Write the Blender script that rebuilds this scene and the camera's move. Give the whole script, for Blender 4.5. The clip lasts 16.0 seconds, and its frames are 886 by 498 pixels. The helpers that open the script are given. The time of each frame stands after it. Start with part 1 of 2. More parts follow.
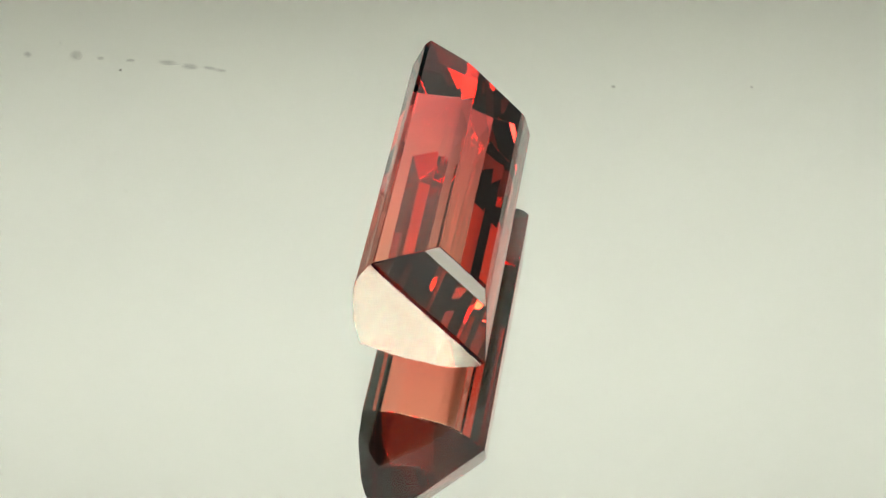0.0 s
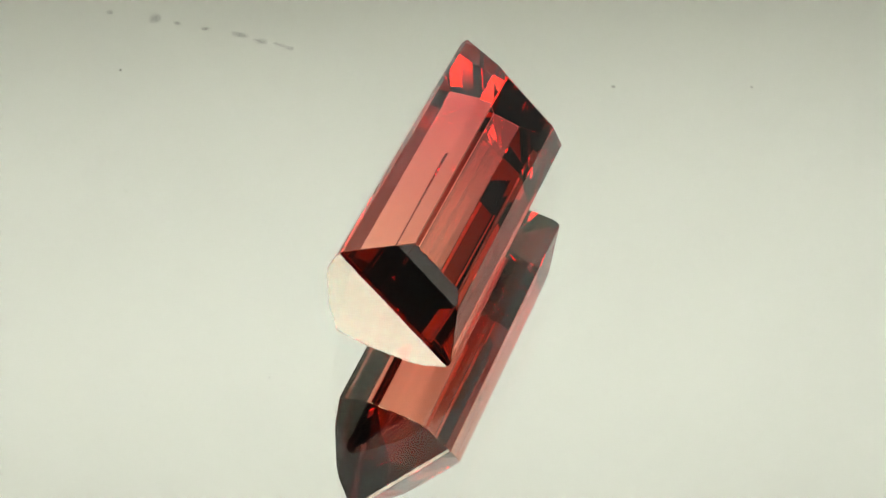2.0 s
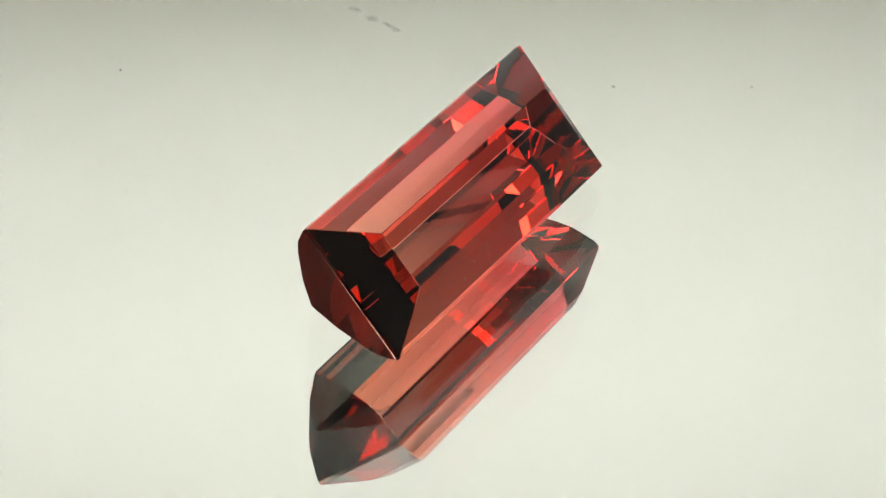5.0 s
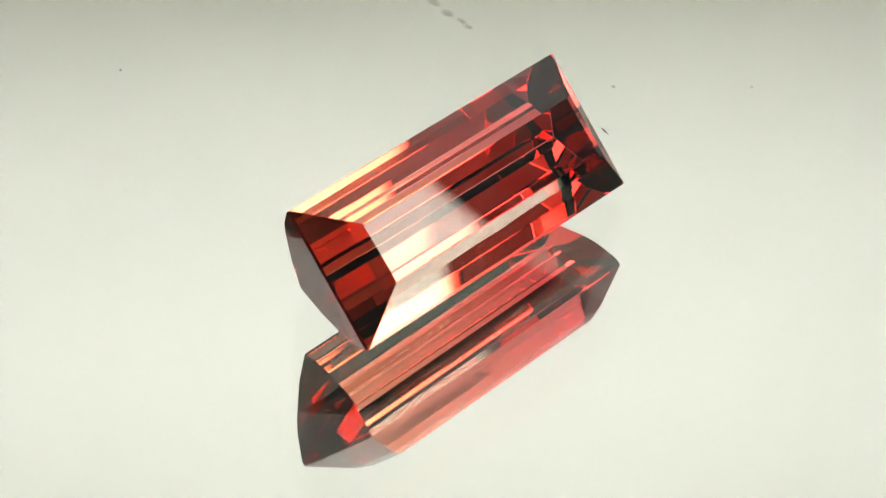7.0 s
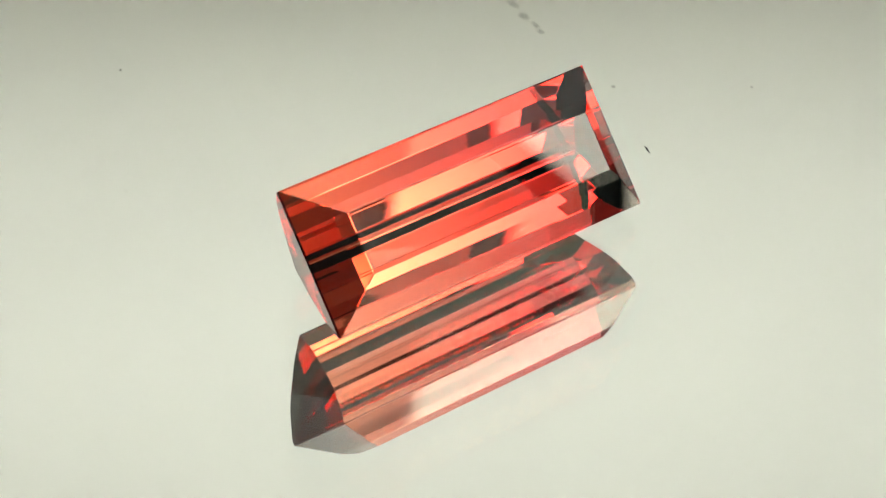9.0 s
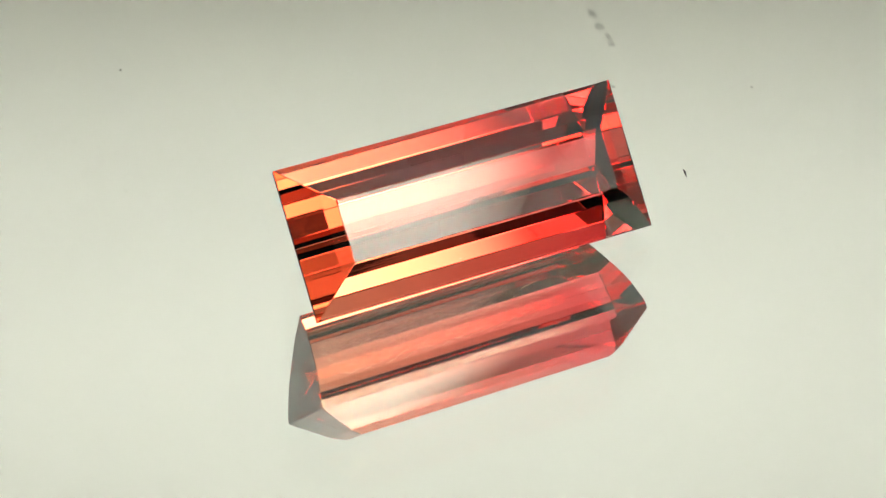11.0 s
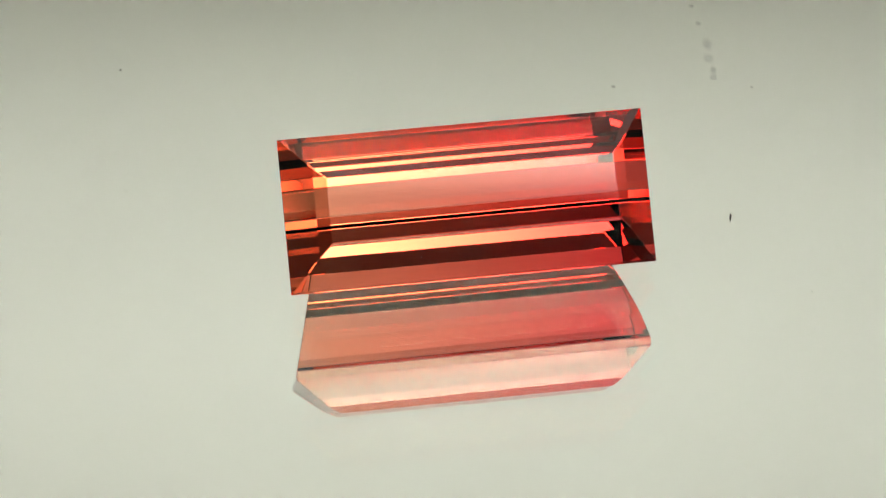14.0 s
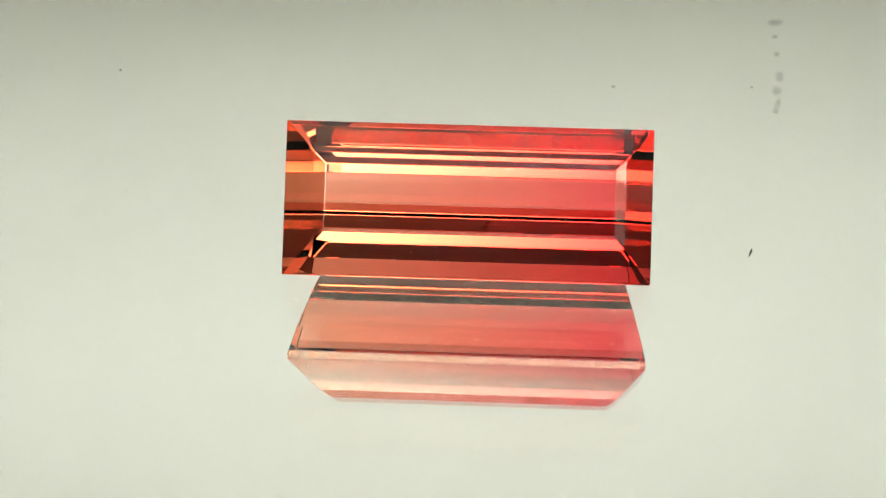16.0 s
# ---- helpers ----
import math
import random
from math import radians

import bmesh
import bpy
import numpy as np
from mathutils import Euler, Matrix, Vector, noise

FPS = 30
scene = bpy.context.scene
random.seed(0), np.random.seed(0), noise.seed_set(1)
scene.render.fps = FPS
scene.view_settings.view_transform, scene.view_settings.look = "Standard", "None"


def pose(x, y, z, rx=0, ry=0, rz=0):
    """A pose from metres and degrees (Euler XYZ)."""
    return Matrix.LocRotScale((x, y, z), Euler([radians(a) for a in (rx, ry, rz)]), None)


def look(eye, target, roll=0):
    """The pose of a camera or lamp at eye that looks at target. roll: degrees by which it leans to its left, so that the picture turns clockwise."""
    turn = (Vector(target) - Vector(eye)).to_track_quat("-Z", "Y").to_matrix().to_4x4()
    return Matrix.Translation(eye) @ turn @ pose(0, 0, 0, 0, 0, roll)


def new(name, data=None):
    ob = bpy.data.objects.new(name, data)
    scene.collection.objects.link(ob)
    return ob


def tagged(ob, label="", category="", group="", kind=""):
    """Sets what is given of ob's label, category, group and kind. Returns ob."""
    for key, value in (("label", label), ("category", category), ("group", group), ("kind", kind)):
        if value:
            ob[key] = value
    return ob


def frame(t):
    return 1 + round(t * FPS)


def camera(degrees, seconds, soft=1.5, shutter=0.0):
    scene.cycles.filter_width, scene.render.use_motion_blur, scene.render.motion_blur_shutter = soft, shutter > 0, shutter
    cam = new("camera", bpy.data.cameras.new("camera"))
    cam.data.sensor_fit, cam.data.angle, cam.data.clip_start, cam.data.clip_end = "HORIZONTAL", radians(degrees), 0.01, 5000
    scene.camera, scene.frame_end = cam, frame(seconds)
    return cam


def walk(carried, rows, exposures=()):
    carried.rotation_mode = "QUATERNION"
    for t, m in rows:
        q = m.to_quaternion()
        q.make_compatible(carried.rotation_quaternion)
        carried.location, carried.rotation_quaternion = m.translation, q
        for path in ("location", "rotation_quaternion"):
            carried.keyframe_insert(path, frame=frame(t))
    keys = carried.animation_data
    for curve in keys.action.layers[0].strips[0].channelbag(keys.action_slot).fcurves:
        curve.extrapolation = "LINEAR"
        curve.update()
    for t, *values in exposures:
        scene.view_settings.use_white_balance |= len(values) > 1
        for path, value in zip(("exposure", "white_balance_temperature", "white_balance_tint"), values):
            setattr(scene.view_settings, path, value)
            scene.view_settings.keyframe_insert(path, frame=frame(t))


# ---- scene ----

MM = 0.001
SECONDS = 16.0

# ---- camera: still, looking down on the mirror at 39 degrees ----
PITCH, DISTANCE, SINK = radians(39.474), 114.162 * MM, 1.45 * MM
EYE = Vector((0, -math.cos(PITCH) * DISTANCE, math.sin(PITCH) * DISTANCE - SINK))
AIM = Vector((0, 0, -SINK))
cam = camera(20.0, SECONDS, soft=1.2)
VIEW = look(EYE, AIM, -0.649)
walk(cam, [(0.0, VIEW), (SECONDS, VIEW)],
     exposures=[(0.0, -0.69, 6500, 10), (2.3, -0.69, 6500, 11), (3.0, -0.58, 6460, 12), (4.0, -0.59, 6440, 12.5), (6.5, -0.45, 6420, 13.5), (7.0, -0.46, 6420, 13.5),
                (8.0, -0.60, 6450, 13), (9.0, -0.68, 6500, 11), (11.5, -0.64, 6530, 11), (12.5, -0.88, 6600, 9), (14.0, -0.89, 6530, 10.5),
                (15.0, -0.77, 6500, 10), (16.0, -0.67, 6500, 10.5)])

# ---- world and light ----
world = bpy.data.worlds.new("world")
scene.world = world
world.use_nodes = True
world.node_tree.nodes["Background"].inputs[0].default_value = (0.5, 0.5, 0.48, 1)
world.node_tree.nodes["Background"].inputs[1].default_value = 0.1

PANEL_LIGHT, SIDE_LIGHT = 16.53, 12.73
WARM = (0.97, 0.93, 0.76)

# strength of the unseen lamp added below the tent top
ADDED_UPLIGHT = 39.5


# ---- materials ----
def material(name):
    m = bpy.data.materials.new(name)
    m.use_nodes = True
    t = m.node_tree
    t.nodes.clear()
    out = t.nodes.new("ShaderNodeOutputMaterial")
    return m, t, out


def node(t, kind, **values):
    n = t.nodes.new(kind)
    for k, v in values.items():
        n.inputs[k.replace("_", " ")].default_value = v
    return n


GEM_IOR = 1.630
GEM_PEACH = (0.98, 0.37, 0.24, 1)
GEM_PINK = (0.975, 0.115, 0.125, 1)
# the stone is darker and redder along its length
GEM_DEEP = (0.20, 0.012, 0.005, 1)
GEM_TIP = ((0.66, 0.11, 0.040, 1), (0.70, 0.055, 0.034, 1))
# what one more way across the stone takes from light that is thrown back inside
GEM_ACROSS = ((0.98, 0.72, 0.61, 1), (0.97, 0.50, 0.44, 1))


def gem_material(name, peach, pink):
    """Bicolour stone: peach at one end, raspberry at the other, with fine polish marks."""
    m, t, out = material(name)
    at = t.nodes.new("ShaderNodeTexCoord")
    sep = t.nodes.new("ShaderNodeSeparateXYZ")
    t.links.new(at.outputs["Object"], sep.inputs[0])
    zone = t.nodes.new("ShaderNodeMapRange")
    zone.inputs["From Min"].default_value = -7.5 * MM
    zone.inputs["From Max"].default_value = 6.0 * MM
    t.links.new(sep.outputs[0], zone.inputs["Value"])
    ramps = []
    for first, last in ((peach, pink), GEM_ACROSS):
        ramp = t.nodes.new("ShaderNodeValToRGB")
        ramp.color_ramp.elements[0].color = first
        ramp.color_ramp.elements[1].color = last
        t.links.new(zone.outputs[0], ramp.inputs[0])
        ramps.append(ramp)
    grow = t.nodes.new("ShaderNodeMapping")          # growth lines along the stone and faint polishing marks
    grow.inputs["Scale"].default_value = (60, 5200, 5200)
    t.links.new(at.outputs["Object"], grow.inputs["Vector"])
    lines = node(t, "ShaderNodeTexNoise", Scale=1.0, Detail=3.0)
    t.links.new(grow.outputs[0], lines.inputs["Vector"])
    relief = node(t, "ShaderNodeBump", Strength=0.007, Distance=0.00002)
    t.links.new(lines.outputs[0], relief.inputs["Height"])
    half = node(t, "ShaderNodeGamma", Gamma=0.5)      # each of the two surfaces takes its half
    t.links.new(ramps[0].outputs[0], half.inputs[0])
    bent = node(t, "ShaderNodeBsdfRefraction", Roughness=0.0, IOR=GEM_IOR)
    t.links.new(half.outputs[0], bent.inputs["Color"])
    share = node(t, "ShaderNodeFresnel", IOR=GEM_IOR)
    total = t.nodes.new("ShaderNodeMath")             # thrown back wholly: only from inside
    total.operation = "GREATER_THAN"
    total.inputs[1].default_value = 0.9995
    t.links.new(share.outputs[0], total.inputs[0])
    tint = t.nodes.new("ShaderNodeMix")
    tint.data_type = "RGBA"
    tint.inputs[6].default_value = (1, 1, 1, 1)
    t.links.new(total.outputs[0], tint.inputs[0])
    t.links.new(ramps[1].outputs[0], tint.inputs[7])
    thrown = node(t, "ShaderNodeBsdfAnisotropic", Roughness=0.0)
    t.links.new(tint.outputs[2], thrown.inputs["Color"])
    both = t.nodes.new("ShaderNodeMixShader")
    t.links.new(share.outputs[0], both.inputs[0])
    t.links.new(bent.outputs[0], both.inputs[1])
    t.links.new(thrown.outputs[0], both.inputs[2])
    for n in (bent, share, thrown):
        t.links.new(relief.outputs[0], n.inputs["Normal"])
    t.links.new(both.outputs[0], out.inputs[0])
    return m


def glass_material():
    m, t, out = material("float_glass")
    g = node(t, "ShaderNodeBsdfGlass", Color=(0.985, 1.0, 0.975, 1), Roughness=0.0, IOR=1.52)
    t.links.new(g.outputs[0], out.inputs[0])
    return m


def silver_material():
    m, t, out = material("mirror_silver")
    p = node(t, "ShaderNodeBsdfPrincipled", Base_Color=(0.93, 0.94, 0.91, 1), Metallic=1.0, Roughness=0.0)
    t.links.new(p.outputs[0], out.inputs[0])
    return m


def matte(name, colour, rough=0.8, grain=300.0, spread=0.06, bump=0.1):
    m, t, out = material(name)
    p = node(t, "ShaderNodeBsdfPrincipled", Roughness=rough)
    at = t.nodes.new("ShaderNodeTexCoord")
    fine = node(t, "ShaderNodeTexNoise", Scale=grain, Detail=4.0)
    wide = node(t, "ShaderNodeTexNoise", Scale=grain / 40, Detail=2.0)
    for n in (fine, wide):
        t.links.new(at.outputs["Object"], n.inputs["Vector"])
    both = t.nodes.new("ShaderNodeMath")
    both.operation = "ADD"
    t.links.new(fine.outputs[0], both.inputs[0])
    t.links.new(wide.outputs[0], both.inputs[1])
    span = t.nodes.new("ShaderNodeMapRange")
    span.inputs["From Min"].default_value, span.inputs["From Max"].default_value = 0.6, 1.4
    t.links.new(both.outputs[0], span.inputs["Value"])
    mix = t.nodes.new("ShaderNodeMix")
    mix.data_type = "RGBA"
    mix.inputs[6].default_value = tuple(c * (1 - spread) for c in colour) + (1,)
    mix.inputs[7].default_value = tuple(min(1, c * (1 + spread)) for c in colour) + (1,)
    t.links.new(span.outputs[0], mix.inputs[0])
    t.links.new(mix.outputs[2], p.inputs["Base Color"])
    bmp = node(t, "ShaderNodeBump", Strength=bump, Distance=0.0005)
    t.links.new(fine.outputs[0], bmp.inputs["Height"])
    t.links.new(bmp.outputs[0], p.inputs["Normal"])
    t.links.new(p.outputs[0], out.inputs[0])
    return m


def glowing(name, colour, strength):
    m, t, out = material(name)
    e = node(t, "ShaderNodeEmission", Color=(*colour, 1))
    at = t.nodes.new("ShaderNodeTexCoord")
    sep = t.nodes.new("ShaderNodeSeparateXYZ")
    t.links.new(at.outputs["Generated"], sep.inputs[0])
    soft = []
    for axis, inner in ((0, 0.43), (1, 0.34)):            # brighter in the middle, fading to the rim
        mid = t.nodes.new("ShaderNodeMath")
        mid.operation = "SUBTRACT"
        mid.inputs[1].default_value = 0.5
        t.links.new(sep.outputs[axis], mid.inputs[0])
        off = t.nodes.new("ShaderNodeMath")
        off.operation = "ABSOLUTE"
        t.links.new(mid.outputs[0], off.inputs[0])
        fall = t.nodes.new("ShaderNodeMapRange")
        fall.interpolation_type = "SMOOTHSTEP"
        for name_, value in (("From Min", 0.5), ("From Max", inner), ("To Min", 0.0), ("To Max", 1.0)):
            fall.inputs[name_].default_value = value
        t.links.new(off.outputs[0], fall.inputs["Value"])
        soft.append(fall)
    both = t.nodes.new("ShaderNodeMath")
    both.operation = "MULTIPLY"
    t.links.new(soft[0].outputs[0], both.inputs[0])
    t.links.new(soft[1].outputs[0], both.inputs[1])
    power = t.nodes.new("ShaderNodeMath")
    power.operation = "MULTIPLY"
    power.inputs[1].default_value = strength
    t.links.new(both.outputs[0], power.inputs[0])
    t.links.new(power.outputs[0], e.inputs["Strength"])
    t.links.new(e.outputs[0], out.inputs[0])
    return m


GEM = gem_material("pink_tourmaline", GEM_PEACH, GEM_PINK)
GEM_END = gem_material("pink_tourmaline_along_its_axis", GEM_DEEP, GEM_DEEP)
GEM_END_CROWN = gem_material("pink_tourmaline_at_its_tips", *GEM_TIP)
GLASS = glass_material()
SILVER = silver_material()
FABRIC = matte("white_tent_fabric", (0.88, 0.89, 0.86), 0.9, 900.0, 0.03)
BACKDROP = matte("pale_grey_backdrop", (0.750, 0.755, 0.730), 0.9, 900.0, 0.03)
SIDES = matte("dark_grey_cloth", (0.06, 0.055, 0.05), 0.95, 900.0, 0.12)
PALE_SIDE = matte("mid_grey_tent_side", (0.18, 0.18, 0.17), 0.95, 900.0, 0.06)
CARD = matte("grey_card", (0.22, 0.22, 0.21), 0.9, 600.0, 0.06)
LAMINATE = matte("white_table_laminate", (0.75, 0.75, 0.72), 0.5, 400.0, 0.04)
PLATTER = matte("black_platter_plastic", (0.03, 0.03, 0.03), 0.4, 800.0, 0.2)
HOUSING = matte("black_lamp_housing", (0.03, 0.03, 0.032), 0.5, 500.0, 0.2)
CAMERA_GREY = matte("dark_grey_camera_paint", (0.085, 0.082, 0.08), 0.5, 500.0, 0.1)
DIFFUSER = glowing("lamp_diffuser_glow", WARM, PANEL_LIGHT)
SIDE_DIFFUSER = glowing("side_lamp_glow", WARM, SIDE_LIGHT)
ADDED_UP_DIFFUSER = glowing("added_uplight_glow", (1.0, 0.98, 0.95), ADDED_UPLIGHT)


def spot_material():
    """Tarnish that fades out towards its rim and lets the silver shine through."""
    m, t, out = material("tarnished_silver_spot")
    at = t.nodes.new("ShaderNodeTexCoord")
    ball = t.nodes.new("ShaderNodeVectorMath")
    ball.operation = "DISTANCE"
    ball.inputs[1].default_value = (0.5, 0.5, 0.0)
    flat = t.nodes.new("ShaderNodeVectorMath")
    flat.operation = "MULTIPLY"
    flat.inputs[1].default_value = (1, 1, 0)
    t.links.new(at.outputs["Generated"], flat.inputs[0])
    t.links.new(flat.outputs[0], ball.inputs[0])
    fade = t.nodes.new("ShaderNodeMapRange")
    fade.interpolation_type = "SMOOTHSTEP"
    for name_, value in (("From Min", 0.5), ("From Max", 0.05), ("To Min", 0.0), ("To Max", 0.07)):
        fade.inputs[name_].default_value = value
    t.links.new(ball.outputs["Value"], fade.inputs["Value"])
    clear = t.nodes.new("ShaderNodeBsdfTransparent")
    dull = node(t, "ShaderNodeBsdfDiffuse", Color=(0.16, 0.15, 0.14, 1))
    mix = t.nodes.new("ShaderNodeMixShader")
    t.links.new(fade.outputs[0], mix.inputs[0])
    t.links.new(clear.outputs[0], mix.inputs[1])
    t.links.new(dull.outputs[0], mix.inputs[2])
    t.links.new(mix.outputs[0], out.inputs[0])
    return m


SPOT = spot_material()
DUST = matte("grey_dust", (0.45, 0.44, 0.41), 0.9, 4000.0, 0.3)
LINT = matte("dark_lint", (0.16, 0.16, 0.15), 0.95, 4000.0, 0.2)
PALE_LINT = matte("pale_lint", (0.38, 0.38, 0.36), 0.95, 4000.0, 0.1)
FIBRE = matte("dark_fibre", (0.035, 0.03, 0.025), 0.8, 4000.0, 0.3)


# ---- mesh helpers ----
def part(name, bm, mat, parent=None, label=""):
    data = bpy.data.meshes.new(name)
    bm.to_mesh(data)
    bm.free()
    data.materials.append(mat)
    ob = new(name, data)
    if parent:
        ob.parent = parent
    return tagged(ob, label)


def box(size, centre=(0, 0, 0), bevel=0.0):
    bm = bmesh.new()
    bmesh.ops.create_cube(bm, size=1.0)
    bmesh.ops.scale(bm, vec=size, verts=bm.verts)
    if bevel:
        bmesh.ops.bevel(bm, geom=list(bm.edges), offset=bevel, segments=2, affect="EDGES")
    bmesh.ops.translate(bm, vec=centre, verts=bm.verts)
    return bm


def lathe(profile, segments=96):
    """A turned solid from (radius, height) pairs, closed on the axis."""
    bm = bmesh.new()
    rings = []
    for r, z in profile:
        if r == 0:
            rings.append([bm.verts.new((0, 0, z))])
        else:
            rings.append([bm.verts.new((r * math.cos(2 * math.pi * i / segments), r * math.sin(2 * math.pi * i / segments), z))
                          for i in range(segments)])
    for a, b in zip(rings, rings[1:]):
        for i in range(segments):
            j = (i + 1) % segments
            ring = [a[0]] if len(a) == 1 else [a[i], a[j]]
            ring += [b[0]] if len(b) == 1 else [b[j], b[i]]
            bm.faces.new(ring)
    bmesh.ops.recalc_face_normals(bm, faces=bm.faces)
    return bm


# ---- the setting: table and light tent ----
HALF, TOP, TABLE = 0.36, 0.52, -0.034

table_top = tagged(part("floor", box((1.0, 1.0, 0.02), (0, 0, TABLE - 0.01), 0.002), LAMINATE),
                   "smooth white laminate table surface under the tent", "table", kind="structure")
for name, size, at in (("wall_north", (2 * HALF + 0.004, 0.004, TOP - TABLE), (0, HALF, (TOP + TABLE) / 2)),
                       ("wall_east", (0.004, 2 * HALF - 0.004, TOP - TABLE), (HALF, 0, (TOP + TABLE) / 2)),
                       ("wall_west", (0.004, 2 * HALF - 0.004, TOP - TABLE), (-HALF, 0, (TOP + TABLE) / 2)),
                       ("wall_south", (2 * HALF + 0.004, 0.004, TOP - TABLE), (0, -HALF, (TOP + TABLE) / 2))):
    if name in ("wall_east", "wall_south"):
        tagged(part(name, box(size, at), PALE_SIDE), "plain grey fabric side of a light tent", "tent wall", kind="structure")
    elif name != "wall_north":
        tagged(part(name, box(size, at), SIDES), "plain dark grey cloth side of a light tent", "tent wall", kind="structure")
    else:
        tagged(part(name, box(size, at), BACKDROP), "plain pale grey fabric back of a light tent", "tent wall", kind="structure")
tagged(part("ceiling", box((2 * HALF + 0.004, 2 * HALF + 0.004, 0.004), (0, 0, TOP + 0.002)), FABRIC),
       "plain white fabric top of a light tent", "tent top", kind="structure")


# ---- lamps of the tent ----
def lamp_panel(name, place, target, width, height, glow, hung, label):
    """A flat soft lamp that faces target, on a post or hung from the tent top."""
    lamp = new(name)
    part("housing", box((width + 0.008, height + 0.008, 0.014), (0, 0, 0.0085), 0.002), HOUSING, lamp)
    part("diffuser", box((width, height, 0.003), (0, 0, 0), 0.001), glow, lamp, "glowing warm white diffuser")
    lamp.matrix_world = look(place, target)
    back = lamp.matrix_world @ Vector((0, 0, 0.014))
    if hung:
        rise = TOP - back.z
        bar, foot = part("hanger", lathe([(0, 0), (0.003, 0), (0.003, rise), (0, rise)], 16), HOUSING, lamp), back
    else:
        rise = back.z - TABLE
        bar = part("post", lathe([(0, 0), (0.028, 0), (0.028, 0.004), (0.004, 0.008), (0.004, rise), (0, rise)], 24), HOUSING, lamp)
        foot = Vector((back.x, back.y, TABLE))
    bar.matrix_local = lamp.matrix_world.inverted() @ Matrix.Translation(foot)
    return tagged(lamp, label, "lamp", "lamps of the light tent")


def towards(azimuth, elevation, distance):
    """A place seen from the stone; azimuth from +y towards +x."""
    a, e = radians(azimuth), radians(elevation)
    return Vector((math.sin(a) * math.cos(e), math.cos(a) * math.cos(e), math.sin(e))) * distance


lamp_panel("strip_lamp", (-0.0118, -0.1653, 0.2340), (-0.0118, 0, 0), 0.448, 0.0650, DIFFUSER, True, "long black strip lamp with a glowing warm diffuser")
lamp_panel("strip_lamp", (-0.1601, -0.0905, 0.2275), (-0.1601, 0, 0), 0.136, 0.0310, DIFFUSER, True, "short black strip lamp with a glowing warm diffuser")
lamp_panel("strip_lamp", (-0.1811, -0.0350, 0.2258), (-0.1811, 0, 0), 0.151, 0.0760, SIDE_DIFFUSER, True, "narrow black lamp with a glowing warm diffuser, hung")
lamp_panel("side_lamp", towards(102.8, 36.4, 0.2716), (0, 0, 0.004), 0.054, 0.236, SIDE_DIFFUSER, True, "tall narrow black lamp with a glowing warm diffuser, hung")
# unseen fill lamp, added to brighten the tent top and the backdrop
lamp_panel("added_uplight", (0.004, 0.1180, 0.0), (0.004, 0.1181, 0.52), 0.36, 0.12, ADDED_UP_DIFFUSER, False, "unseen broad black lamp added to light the tent top and back")

# unseen card, added to keep the fill light off the lower backdrop
flag = part("added_shade_card", box((0.62, 0.003, 0.128 - TABLE), (0, 0.24, (0.128 + TABLE) / 2), 0.001), CARD)
tagged(flag, "unseen upright grey card added to shade the lower tent back", "card")

# unseen white card, added to lift the dark bands inside the stone
side_card = part("added_bounce_card", box((0.100, 0.003, 0.235 - TABLE), (0, 0, (0.235 + TABLE) / 2), 0.001), LAMINATE)
side_card.matrix_world = pose(0.227, -0.126, 0, 0, 0, -119)
tagged(side_card, "unseen upright white card added beside the turntable to brighten the stone", "card")


# ---- the film camera itself, dark in the stone's facets ----
def macro_camera():
    """A dark lens that starts just behind the eye, on a post."""
    body = new("macro_camera")
    part("lens_barrel", lathe([(0, 0.004), (0.009, 0.004), (0.011, 0.003), (0.012, 0.008), (0.012, 0.060), (0, 0.060)], 64), CAMERA_GREY, body)
    part("camera_body", box((0.036, 0.030, 0.040), (0, -0.004, 0.0805), 0.006), CAMERA_GREY, body)
    body.matrix_world = VIEW
    foot = VIEW @ Vector((0, -0.018, 0.081))
    post = part("post", lathe([(0, 0), (0.035, 0), (0.035, 0.005), (0.007, 0.010), (0.007, foot.z - TABLE), (0, foot.z - TABLE)], 32), CAMERA_GREY, body)
    post.matrix_local = VIEW.inverted() @ Matrix.Translation((foot.x, foot.y, TABLE))
    return tagged(body, "dark grey close-up camera on a short post", "camera")


macro_camera()


# ---- turntable with its mirror ----
AXIS = Vector((0.568, -2.585, 0)) * MM
THICK = 3.2 * MM
RADIUS = 62 * MM

turntable = tagged(new("mirror_turntable"), "round glass mirror on a slowly turning black platter", "turntable")
part("mirror_glass", lathe([(RADIUS, -THICK), (RADIUS, -0.4 * MM), (RADIUS - 0.4 * MM, 0), (0, 0)]), GLASS, turntable,
     "clear polished glass with a green edge")
part("silver_backing", lathe([(0, -THICK - 0.05 * MM), (RADIUS, -THICK - 0.05 * MM), (RADIUS, -THICK), (0, -THICK)]), SILVER, turntable,
     "bright silver coating, worn in a few spots")
part("platter", lathe([(0, -14 * MM), (RADIUS - 3 * MM, -14 * MM), (RADIUS - 1 * MM, -12 * MM), (RADIUS - 1 * MM, -THICK - 0.1 * MM), (0, -THICK - 0.1 * MM)]),
     PLATTER, turntable)
part("base", lathe([(0, -34 * MM), (40 * MM, -34 * MM), (38 * MM, -15 * MM), (0, -14 * MM)]), PLATTER, turntable)


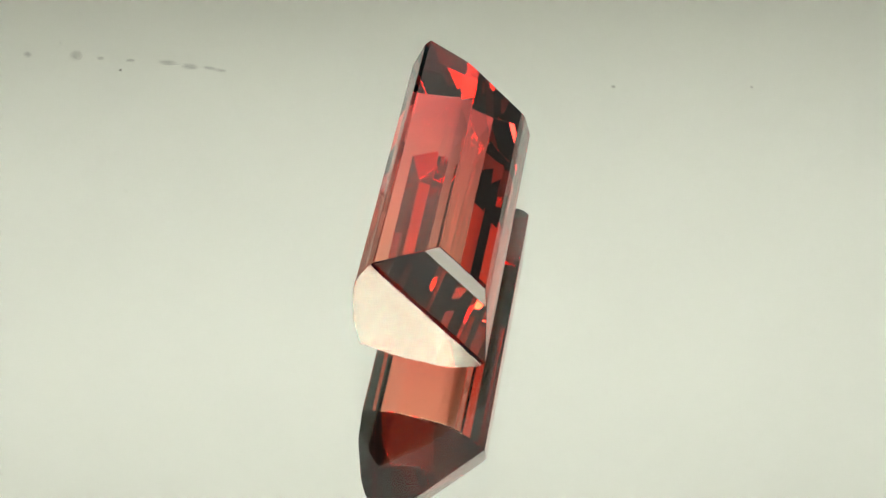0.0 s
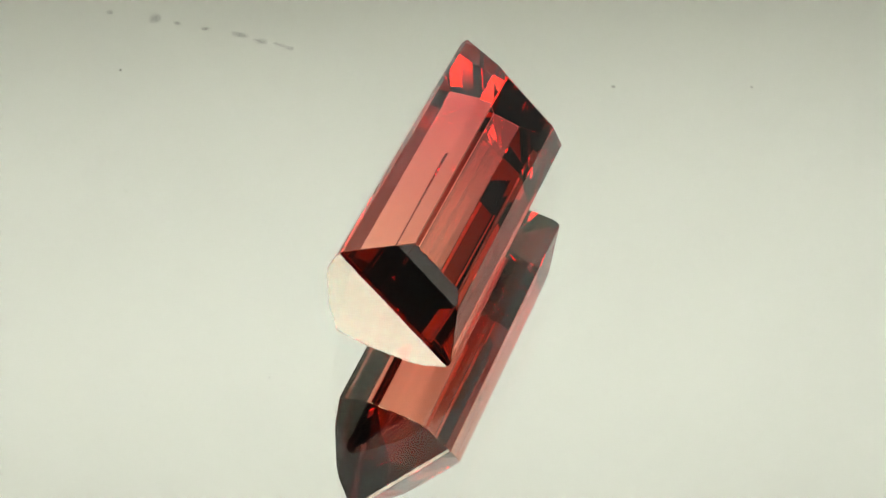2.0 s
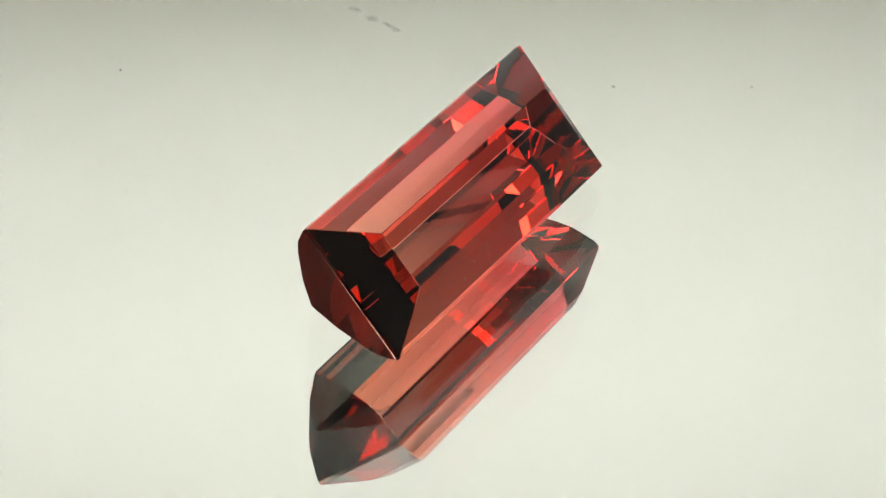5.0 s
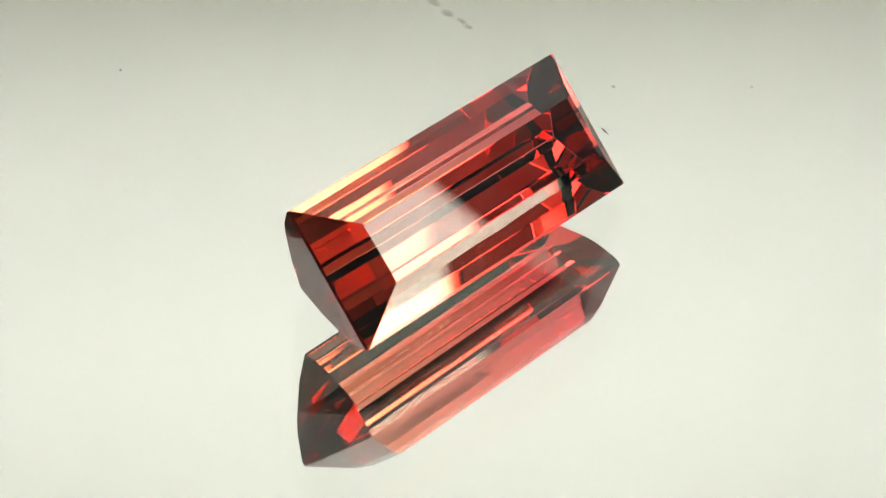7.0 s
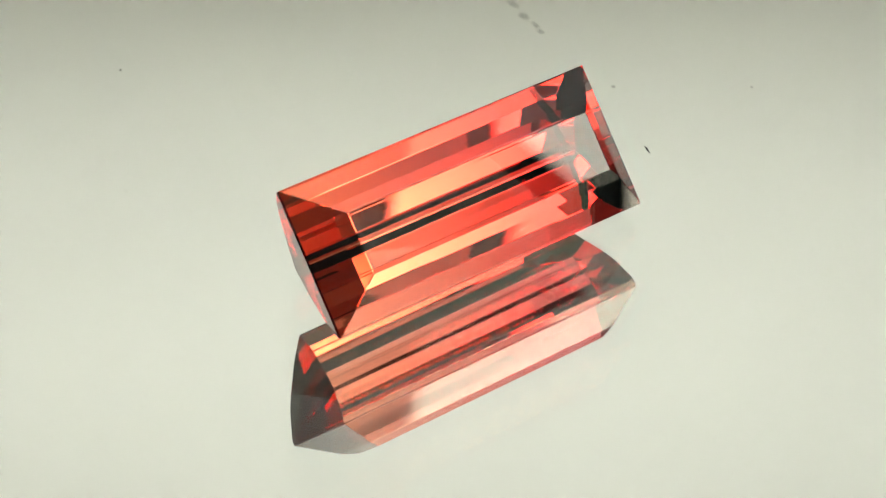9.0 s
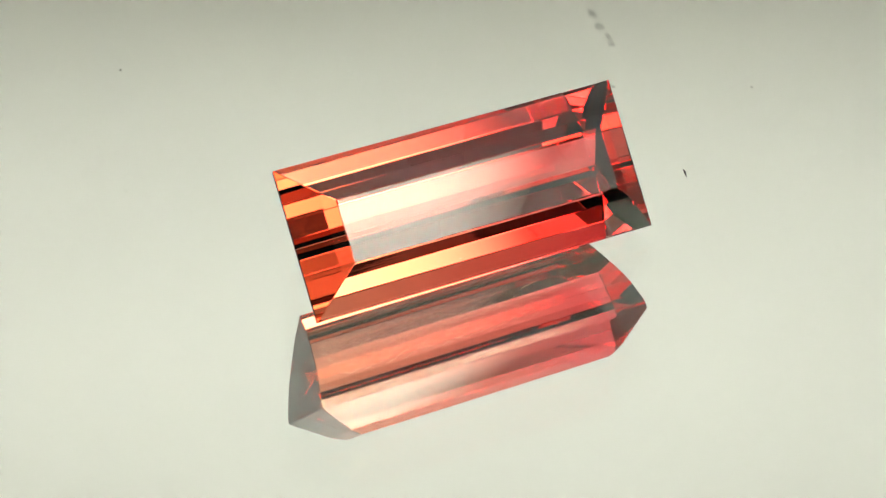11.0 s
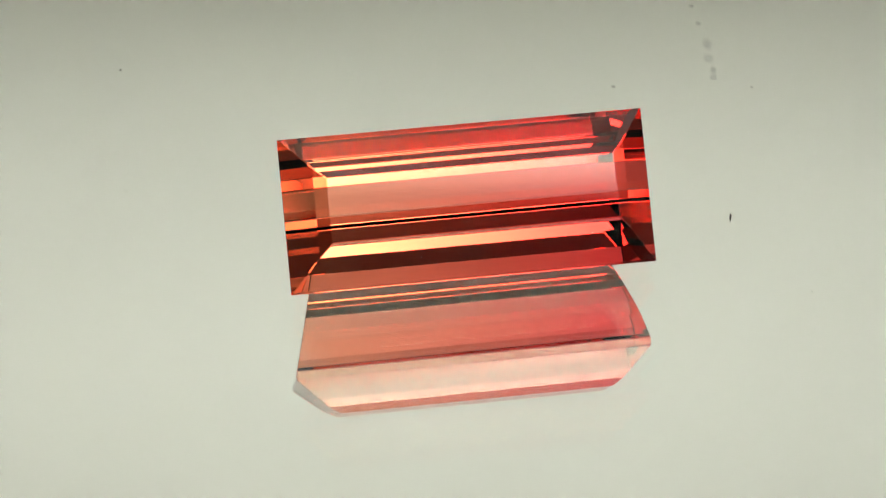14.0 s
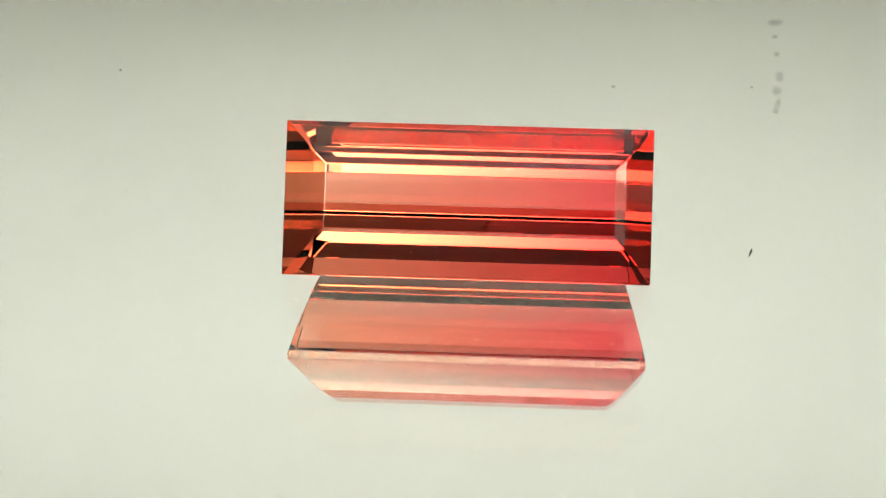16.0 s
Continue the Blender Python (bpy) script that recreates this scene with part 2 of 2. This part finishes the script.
def flake(length, width, rough=0.25):
    """An uneven thin flake, domed a little."""
    bm = bmesh.new()
    n = 14
    rim = []
    for i in range(n):
        a = 2 * math.pi * i / n
        k = 1 + rough * (random.random() - 0.5) * 2
        rim.append(bm.verts.new((length / 2 * k * math.cos(a), width / 2 * k * math.sin(a), 0)))
    top = bm.verts.new((0, 0, min(width, length) * 0.12))
    for i in range(n):
        bm.faces.new((rim[i], rim[(i + 1) % n], top))
    bm.faces.new(rim[::-1])
    return bm


def fleck(name, x, y, length, width, turn, mat, z, label):
    """A flake lying at x, y of the mirror."""
    ob = part(name, flake(length, width), mat, turntable, label)
    ob.matrix_local = pose(x, y, z, 0, 0, turn)
    return ob


DEEP = -THICK + 0.004 * MM
for x, y, size, turn in ((16.5, 20.5, 0.75, 10), (16.5, 22.9, 0.45, 40), (16.4, 19.2, 0.35, 70), (16.35, 17.7, 0.40, 90)):
    fleck("tarnish_spot", (x - 0.08) * MM, (y - 0.1) * MM, 1.5 * size * MM, 1.1 * size * MM, turn, SPOT, DEEP, "small dull spot in the silver")
for x, y, long_, wide, turn in ((16.28, 15.85, 0.95, 0.36, 84), (15.98, 14.7, 0.80, 0.40, 80), (15.93, 13.6, 0.70, 0.22, 78), (15.77, 13.0, 0.55, 0.28, 82)):
    fleck("tarnish_streak", (x - 0.08) * MM, (y - 0.1) * MM, 1.4 * long_ * MM, 1.7 * wide * MM, turn, SPOT, DEEP, "thin dull streak in the silver")
fleck("fibre", 13.38 * MM, 2.21 * MM, 0.66 * MM, 0.09 * MM, 70, FIBRE, DEEP, "tiny dark fibre")
fleck("dust_speck", 15.43 * MM, -3.58 * MM, 0.09 * MM, 0.08 * MM, 0, FIBRE, DEEP, "dark dust speck")
for x, y in ((-6.48, 6.14), (-9.4, 5.6)):
    fleck("dust_speck", x * MM, y * MM, 0.10 * MM, 0.06 * MM, 20, DUST, 0.004 * MM, "pale dust speck")

# lint on the pale tent back, which the mirror shows
for x, z, wide, mat, kind in ((-0.0696, 0.2421, 0.75, LINT, "dark"), (-0.0868, 0.2675, 0.65, PALE_LINT, "faint"), (-0.0714, 0.2752, 0.6, PALE_LINT, "faint"),
                              (-0.0899, 0.2412, 0.5, PALE_LINT, "faint"), (-0.0798, 0.2730, 0.5, PALE_LINT, "faint"), (-0.0818, 0.2347, 0.5, PALE_LINT, "faint"),
                              (0.0376, 0.2479, 0.9, PALE_LINT, "faint"), (0.0679, 0.2485, 0.8, PALE_LINT, "faint")):
    lint = part("lint_speck", flake(wide * MM, 0.85 * wide * MM), mat)
    lint.matrix_world = pose(x, HALF - 0.00202, z, 90, 0, 0)
    tagged(lint, f"tiny {kind} grey lint speck on the pale tent fabric", "lint", "lint on the tent back")


# ---- the stone ----
LONG, WIDE = 16.0, 6.75          # girdle
TABLE_LONG, TABLE_WIDE, TABLE_Z, TABLE_X = 12.44, 2.783, 1.515, 0.13
STEP_LONG, STEP_Z, STEP_PART = 13.486, 1.203, 0.264
END_SLOPE, END_GIRDLE = {-1: 0.270, 1: 0.257}, {-1: 0.20, 1: 0.46}   # how far the ends lean in towards the keel, below the girdle
PAVILION = ((3.375, -0.20), (3.375, -0.353), (2.999, -1.462), (2.587, -2.075), (1.273, -3.481), (0.000, -4.404))


def gemstone():
    bm = bmesh.new()
    k = STEP_PART
    step_wide = TABLE_WIDE + k * (WIDE - TABLE_WIDE)
    for sx in (-1, 1):
        for sy in (-1, 1):
            bm.verts.new((sx * LONG / 2, sy * WIDE / 2, 0))
            bm.verts.new((sx * STEP_LONG / 2 + TABLE_X * (1 - k), sy * step_wide / 2, STEP_Z))
            bm.verts.new((sx * TABLE_LONG / 2 + TABLE_X, sy * TABLE_WIDE / 2, TABLE_Z))
            for y, z in PAVILION:
                if y or sy > 0:
                    bm.verts.new((sx * (LONG / 2 + END_SLOPE[sx] * min(0, z + END_GIRDLE[sx])), sy * y, z))
    bmesh.ops.convex_hull(bm, input=bm.verts)
    bmesh.ops.dissolve_limit(bm, angle_limit=radians(0.6), verts=bm.verts, edges=bm.edges)
    bmesh.ops.recalc_face_normals(bm, faces=bm.faces)
    bmesh.ops.bevel(bm, geom=list(bm.edges), offset=0.024, segments=1, affect="EDGES")
    # small chips along the rim of the pavilion's ends
    bm.normal_update()
    chip = random.Random(7)
    for side in (-1, 1):
        face = max(bm.faces, key=lambda f: f.normal.x * side * f.calc_area())
        middle, rim = face.calc_center_median(), [e for e in face.edges if e.calc_length() > 0.3]
        rim = [e for e in rim if min(v.co.z for v in e.verts) < -0.3]
        made = bmesh.ops.subdivide_edges(bm, edges=rim, cuts=16)
        for v in [g for g in made["geom_inner"] if isinstance(g, bmesh.types.BMVert)]:
            depth = chip.uniform(0.0, 0.008) + (chip.uniform(0.02, 0.07) if chip.random() < 0.14 else 0)
            v.co += (middle - v.co).normalized() * depth
    bmesh.ops.scale(bm, vec=(MM, MM, MM), verts=bm.verts)
    bm.normal_update()
    for f in bm.faces:
        if abs(f.normal.x) > 0.9:
            f.material_index = 1
        elif abs(f.normal.x) > 0.3 and f.normal.z > 0:
            f.material_index = 2
    stone = part("gemstone", bm, GEM)
    stone.data.materials.append(GEM_END)
    stone.data.materials.append(GEM_END_CROWN)
    return stone


gem = tagged(gemstone(), "long step-cut bicolour stone, peach to raspberry pink, on a mirror", "gemstone")


def stone_dust():
    """Tiny specks on the stone's crown."""
    bm = bmesh.new()
    rng = random.Random(4)
    for _ in range(55):
        x = rng.uniform(-7.2, 7.2)
        y = rng.choice((rng.uniform(-1.3, 1.3), rng.uniform(-3.2, -1.4), rng.uniform(1.4, 3.2)))
        if abs(x) > 6.0:
            continue
        a = abs(y)
        if a < TABLE_WIDE / 2:
            z = TABLE_Z
        elif a < 1.933:
            z = TABLE_Z - (a - 1.36) * (TABLE_Z - STEP_Z) / 0.573
        else:
            z = STEP_Z * (3.371 - a) / 1.438
        r = rng.uniform(0.007, 0.017)
        spot = bmesh.ops.create_icosphere(bm, subdivisions=1, radius=r * MM)
        bmesh.ops.scale(bm, vec=(rng.uniform(0.8, 2.0), 1, 0.5), verts=spot["verts"])
        bmesh.ops.translate(bm, vec=(x * MM, y * MM, (z + 0.003) * MM), verts=spot["verts"])
    return tagged(part("surface_dust", bm, DUST, gem, "pale dust specks"), kind="stuff")


stone_dust()


# ---- what turns ----
def turned(t):
    """Degrees of the turntable's turn at t seconds; nought at the end."""
    return -(t - 16) * (5.3153 + 0.0069 * t + 0.00174 * t * (t - 8))


def motions():
    times = [i * 0.5 for i in range(int(SECONDS * 2) + 1)]
    rest = pose(0.528 * MM, -0.020 * MM, 3.308 * MM, 0, 0, -3.74) @ pose(0, 0, 0, 46.913, 0, 0)
    spin = [(t, Matrix.Translation(AXIS) @ pose(0, 0, 0, 0, 0, turned(t))) for t in times]
    walk(turntable, spin)
    walk(gem, [(t, m @ rest) for t, m in spin])


motions()
